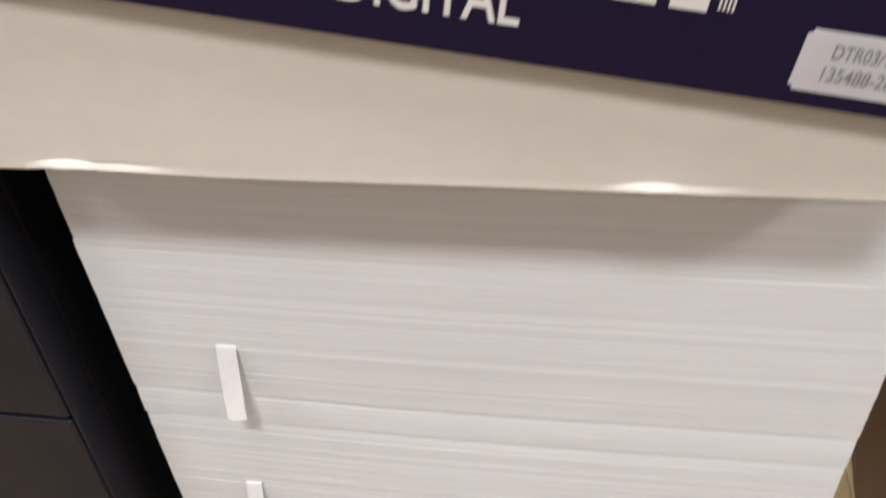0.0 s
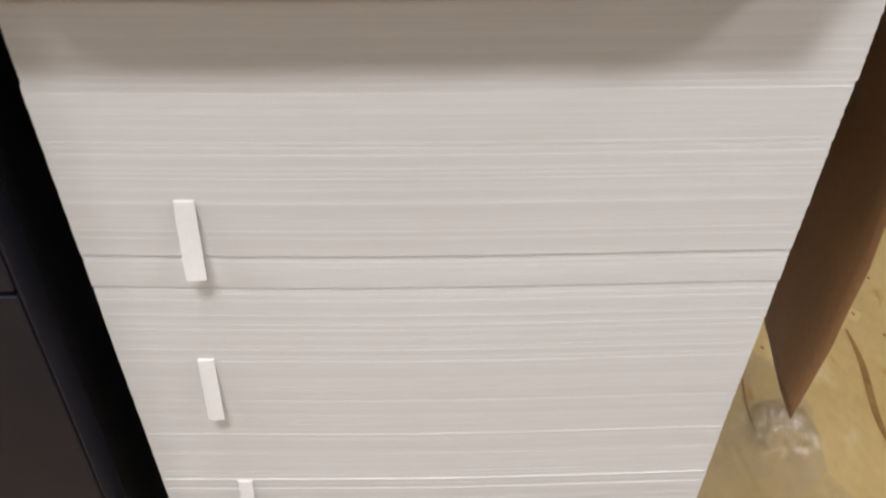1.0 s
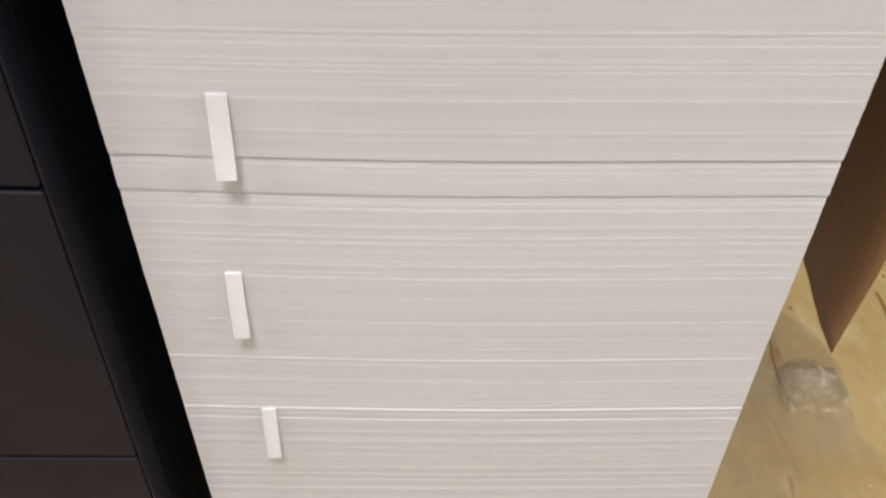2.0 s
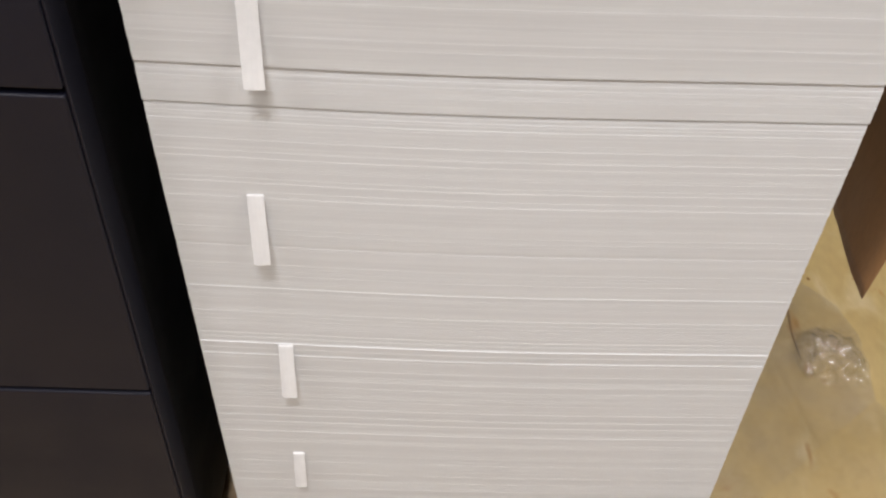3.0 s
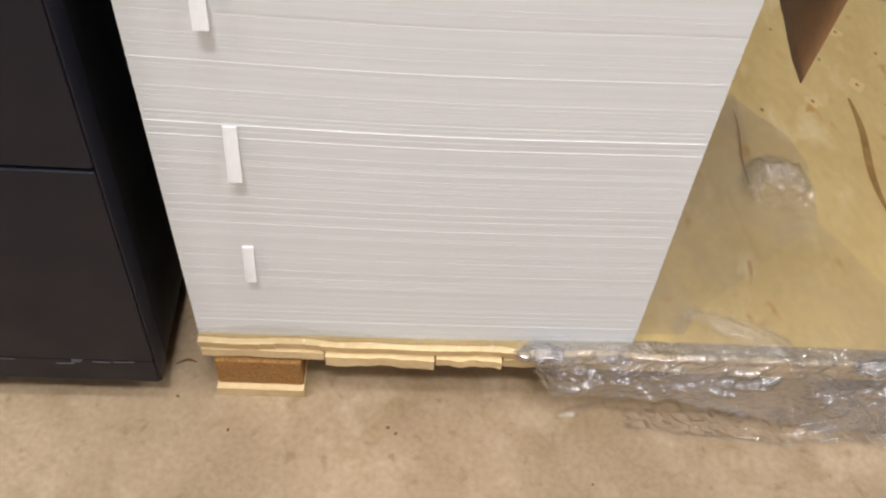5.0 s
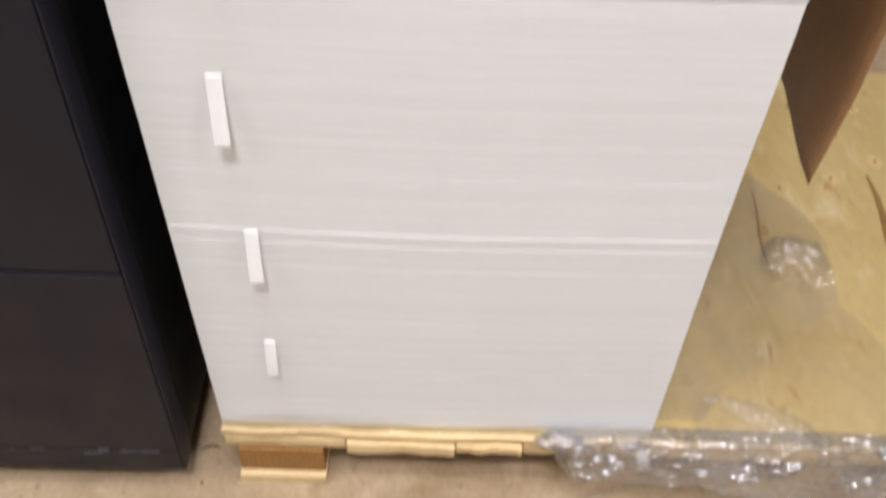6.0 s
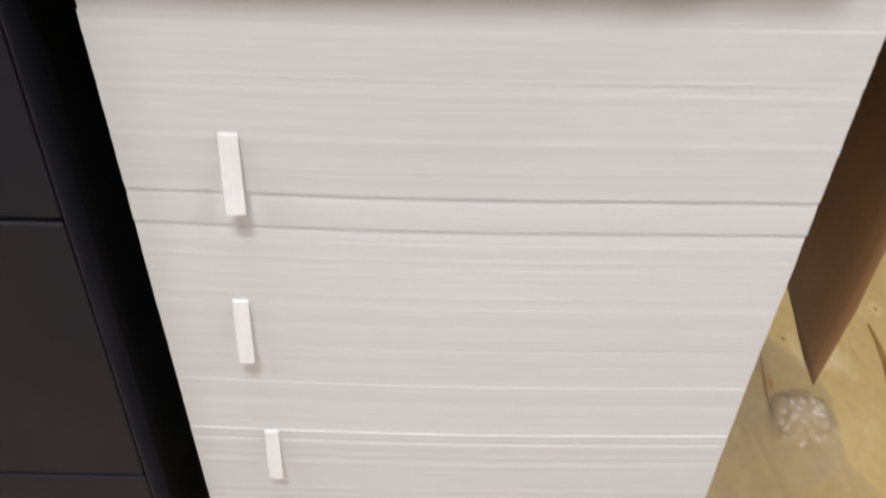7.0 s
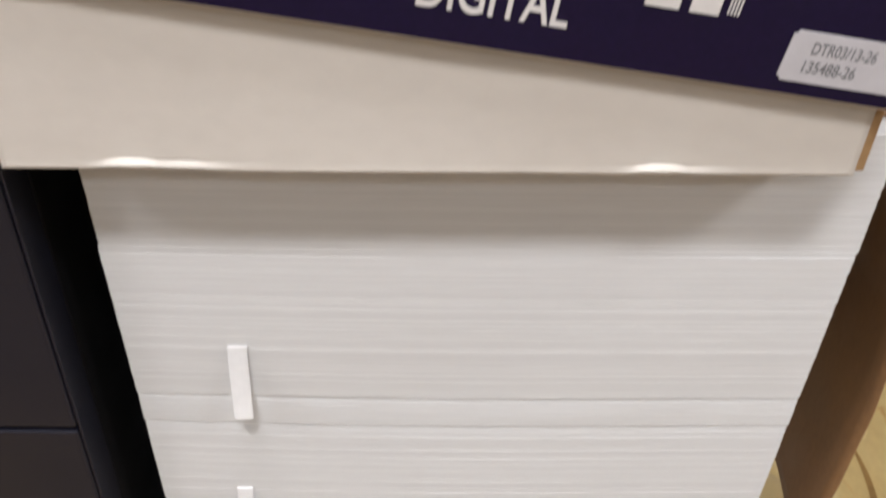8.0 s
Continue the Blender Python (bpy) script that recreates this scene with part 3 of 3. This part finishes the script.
def floor_film_place(u, v):
    """A thin sheet of film that lies out on the floor before the skirt."""
    x = 0.50 + 0.42 * u
    out = -0.058 - 0.016 * math.sin(math.pi * u) - 0.006 * noise.noise((x * 14, 0, 7))
    y = -0.026 + (out + 0.026) * v
    hem = math.exp(-((v - 0.94) / 0.07) ** 2)
    z = 0.002 + 0.35 * max(0.0, creases((x, y, 2.0), 30, 0.008)) + hem * (0.004 + 0.006 * abs(noise.noise((x * 45, 1, 1)))) + 0.4 * hem * max(0.0, creases((x, y, 5.0), 90, 0.006))
    return (x, y, z)


floor_film = mesh_object("stretch_film_sheet", sheet(170, 36, floor_film_place), THIN_FILM, True)
tagged(floor_film, "thin clear stretch film lying creased on the concrete floor", "plastic film")


def wisp(points, width, seed):
    """A short torn strip of film on the floor."""
    def place(u, v):
        k = u * (len(points) - 1)
        i = min(int(k), len(points) - 2)
        f = k - i
        px = points[i][0] + (points[i + 1][0] - points[i][0]) * f
        py = points[i][1] + (points[i + 1][1] - points[i][1]) * f
        w = width * (0.4 + math.sin(math.pi * u)) * (v - 0.5)
        return (px, py + w, 0.0025 + 0.5 * abs(creases((px, py + w, seed), 70, 0.007)) + 0.002 * math.sin(math.pi * v))
    return tagged(mesh_object("stretch_film_wisp", sheet(40, 6, place), THIN_FILM, True), "short torn wisp of clear film on the concrete floor", "plastic film", "film wisps")


wisp(((0.418, -0.040), (0.440, -0.033), (0.470, -0.022)), 0.010, 1.5)
wisp(((0.408, -0.052), (0.414, -0.066), (0.412, -0.080)), 0.006, 8.5)


def ribbon_place(u, v):
    """A loose creased ribbon of film from the deck over its edge and out on the floor."""
    side = v - 0.5
    x = 0.565 + 0.30 * u + 0.02 * side
    y = 0.040 - 0.128 * u + 0.030 * side * (1 - 0.3 * u) * min(1.0, 0.15 + 4 * u)
    drop = min(1.0, max(0.0, (u - 0.3) / 0.5))
    z = DECK + 0.011 - 0.102 * drop ** 1.4
    fold = 0.004 * noise.noise((u * 9 + v * 3, v * 5, 2)) + creases((x, y * 2.5, 4.0), 60, 0.004)
    return (x, y + 0.3 * fold - 0.006 * math.sin(math.pi * drop), max(0.003, z + fold + 0.006 * math.sin(math.pi * v)))


ribbon = mesh_object("stretch_film_ribbon", sheet(150, 20, ribbon_place), THIN_FILM, True)
tagged(ribbon, "creased ribbon of clear stretch film trailing onto the floor", "plastic film")


def deck_film_place(u, v):
    """A loose tongue of film on the deck with a bunched ridge; its free side has straight cut edges."""
    y = 0.012 + 0.421 * v
    right = piecewise([(0.0, 0.55), (0.046, 0.580), (0.193, 0.767), (0.302, 0.780), (0.356, 0.766), (0.433, 0.700)], y)
    x = 0.503 + (right - 0.503) * u
    z = DECK + 0.0025 + 0.6 * max(0.0, crumple((x, y, 1), 5, 0.006))
    d = math.hypot((x - 0.728) / 0.052, (y - 0.265) / 0.050)
    g = math.exp(-d ** 4)
    arc = math.hypot(x - 0.728, (y - 0.235) * 0.75)
    ridge = math.exp(-((arc - 0.034) / 0.011) ** 2) * min(1.0, max(0.0, (y - 0.225) * 30))
    z += 0.013 * ridge * (0.8 + 0.5 * noise.noise((x * 60, y * 60, 2)))
    z += g * max(0.0, 0.004 + creases((x, y, 1.0), 46, 0.008) + 0.4 * creases((x, y, 2.0), 110, 0.005))
    z += 0.007 * math.exp(-((x - 0.700 + 0.06 * (0.38 - y)) / 0.0045) ** 2) * min(1, max(0, (y - 0.28) * 12))
    z += 0.005 * math.exp(-((x - 0.655 - 0.16 * (0.22 - y)) / 0.004) ** 2) * math.exp(-((y - 0.17) / 0.07) ** 2)
    return (x + 0.006 * g * noise.noise((y * 60, x * 60, 4)), y, max(z, DECK + 0.002))


film2 = mesh_object("stretch_film_tongue", sheet(150, 190, deck_film_place), MID_FILM, True)
tagged(film2, "loose clear stretch film lying crumpled on the plywood deck", "plastic film")


def arch_place(u, v):
    """The crushed arch of doubled film on the tongue."""
    a = radians(205 - 215 * u)
    r = 0.033 + 0.020 * (v - 0.5) * (0.5 + math.sin(math.pi * u))
    x, y = 0.728 + 1.1 * r * math.cos(a), 0.245 + 1.35 * r * math.sin(a)
    rise = math.sin(math.pi * v) * (0.006 + 0.007 * math.sin(math.pi * u))
    return (x + 0.003 * noise.noise((x * 90, y * 90, 3)), y, DECK + 0.007 + rise + max(-0.003, creases((x, y, 7.0), 62, 0.0035)))


arch = mesh_object("stretch_film_arch", sheet(90, 16, arch_place), ARCH_FILM, True)
tagged(arch, "crushed arch of doubled clear film on the plywood deck", "plastic film")


def apron_place(u, v):
    x = 0.545 + 0.475 * u
    edge = piecewise([(0.545, 0.030), (0.580, 0.046), (0.767, 0.190), (0.822, 0.086), (1.02, 0.0)], x)
    front = -0.020 - 0.02 * u
    y = front + (edge - front) * v
    near = math.exp(-((y - front) / 0.022) ** 2)
    return (x, y, DECK + 0.0055 + 0.4 * max(0.0, crumple((x, y, 6), 9, 0.008)) + near * (0.002 + 0.8 * max(0.0, creases((x, y, 3.0), 55, 0.007))))


film4 = mesh_object("stretch_film_flap", sheet(150, 70, apron_place), THIN_FILM, True)
tagged(film4, "clear stretch film flap folded back over the deck", "plastic film")


def foot_film_place(u, v):
    x = -0.002 + 0.545 * u
    h = 0.018 + 0.009 * noise.noise((x * 6, 0, 0)) + 0.004 * math.sin(9 * u)
    lift = max(0.0, (x - W) / 0.045)
    return (x, -0.0035 - max(0, crumple((x, 0, v * 0.03), 16, 0.0045)) - max(0.0, creases((x, 0, v * 0.05), 40, 0.004)) - 0.006 * (1 - v) ** 3, DECK + 0.0012 + h * v * (1 - 0.7 * min(1.0, lift)))


film3 = mesh_object("stretch_film_band", sheet(170, 16, foot_film_place), THIN_FILM, True)
tagged(film3, "clear film band clinging to the foot of the paper stack", "plastic film")


def film_knot(x, y, z, size, seed, label):
    """A small crushed knot of film."""
    def place(u, v):
        a, b = 2 * math.pi * u, math.pi * v
        d = Vector((math.cos(a) * math.sin(b), math.sin(a) * math.sin(b), math.cos(b)))
        k = 1 + 0.7 * noise.noise(d * 3.0 + Vector((seed, 0, 0))) + 0.6 * (1 - 2 * abs(noise.noise(d * 6.5 + Vector((0, seed, 0)))))
        return (x + 1.5 * size * k * d.x, y + 0.7 * size * k * d.y, z + 0.55 * size * k * d.z)
    return tagged(mesh_object("stretch_film_knot", sheet(36, 22, place), FILM, True), label, "plastic film", "film knots")


film_knot(0.388, -0.018, DECK + 0.002, 0.012, 1.3, "crushed knot of clear film caught on the deck's edge")
film_knot(0.405, -0.020, DECK - 0.008, 0.009, 4.1, "crushed knot of clear film caught on the deck's edge")
film_knot(0.775, -0.026, DECK + 0.001, 0.011, 9.4, "crushed knot of clear film on the deck's front edge")
film_knot(0.475, -0.022, DECK - 0.001, 0.006, 5.9, "crushed knot of clear film on the deck's front edge")


# ---- small debris on the floor ----
def crumb(x, y, size, seed, material, name, label):
    bm = bmesh.new()
    bmesh.ops.create_icosphere(bm, subdivisions=2, radius=size)
    for v in bm.verts:
        k = 1 + 0.5 * noise.noise(v.co / size * 1.3 + Vector((seed, 0, 0)))
        v.co = Vector((v.co.x * k * 1.4, v.co.y * k, v.co.z * k * 0.6))
    low = min(v.co.z for v in bm.verts)
    ob = mesh_object(name, bm, material, True)
    ob.matrix_basis = pose(x, y, -low, 0, 0, seed * 40)
    return tagged(ob, label, "debris", "floor debris")


grit = random.Random(11)
for i in range(6):
    crumb(grit.uniform(-0.1, 0.6), grit.uniform(-0.14, 0.005), grit.uniform(0.0010, 0.0019), i, BRONZE, "crumb", "small dark brown crumb on the concrete floor")


def splinter_place(u, v):
    a = 2 * math.pi * v
    r0 = 0.0016 * math.sin(math.pi * (0.1 + 0.8 * u))
    return (-0.046 + 0.026 * u, 0.022 + 0.006 * math.sin(3 * u) + r0 * math.sin(a), 0.0018 + 0.004 * u * u + r0 * math.cos(a))


bit = mesh_object("splinter", sheet(10, 8, splinter_place), BRONZE, True)
tagged(bit, "thin dark wood splinter on the floor beside the cabinet", "debris", "floor debris")
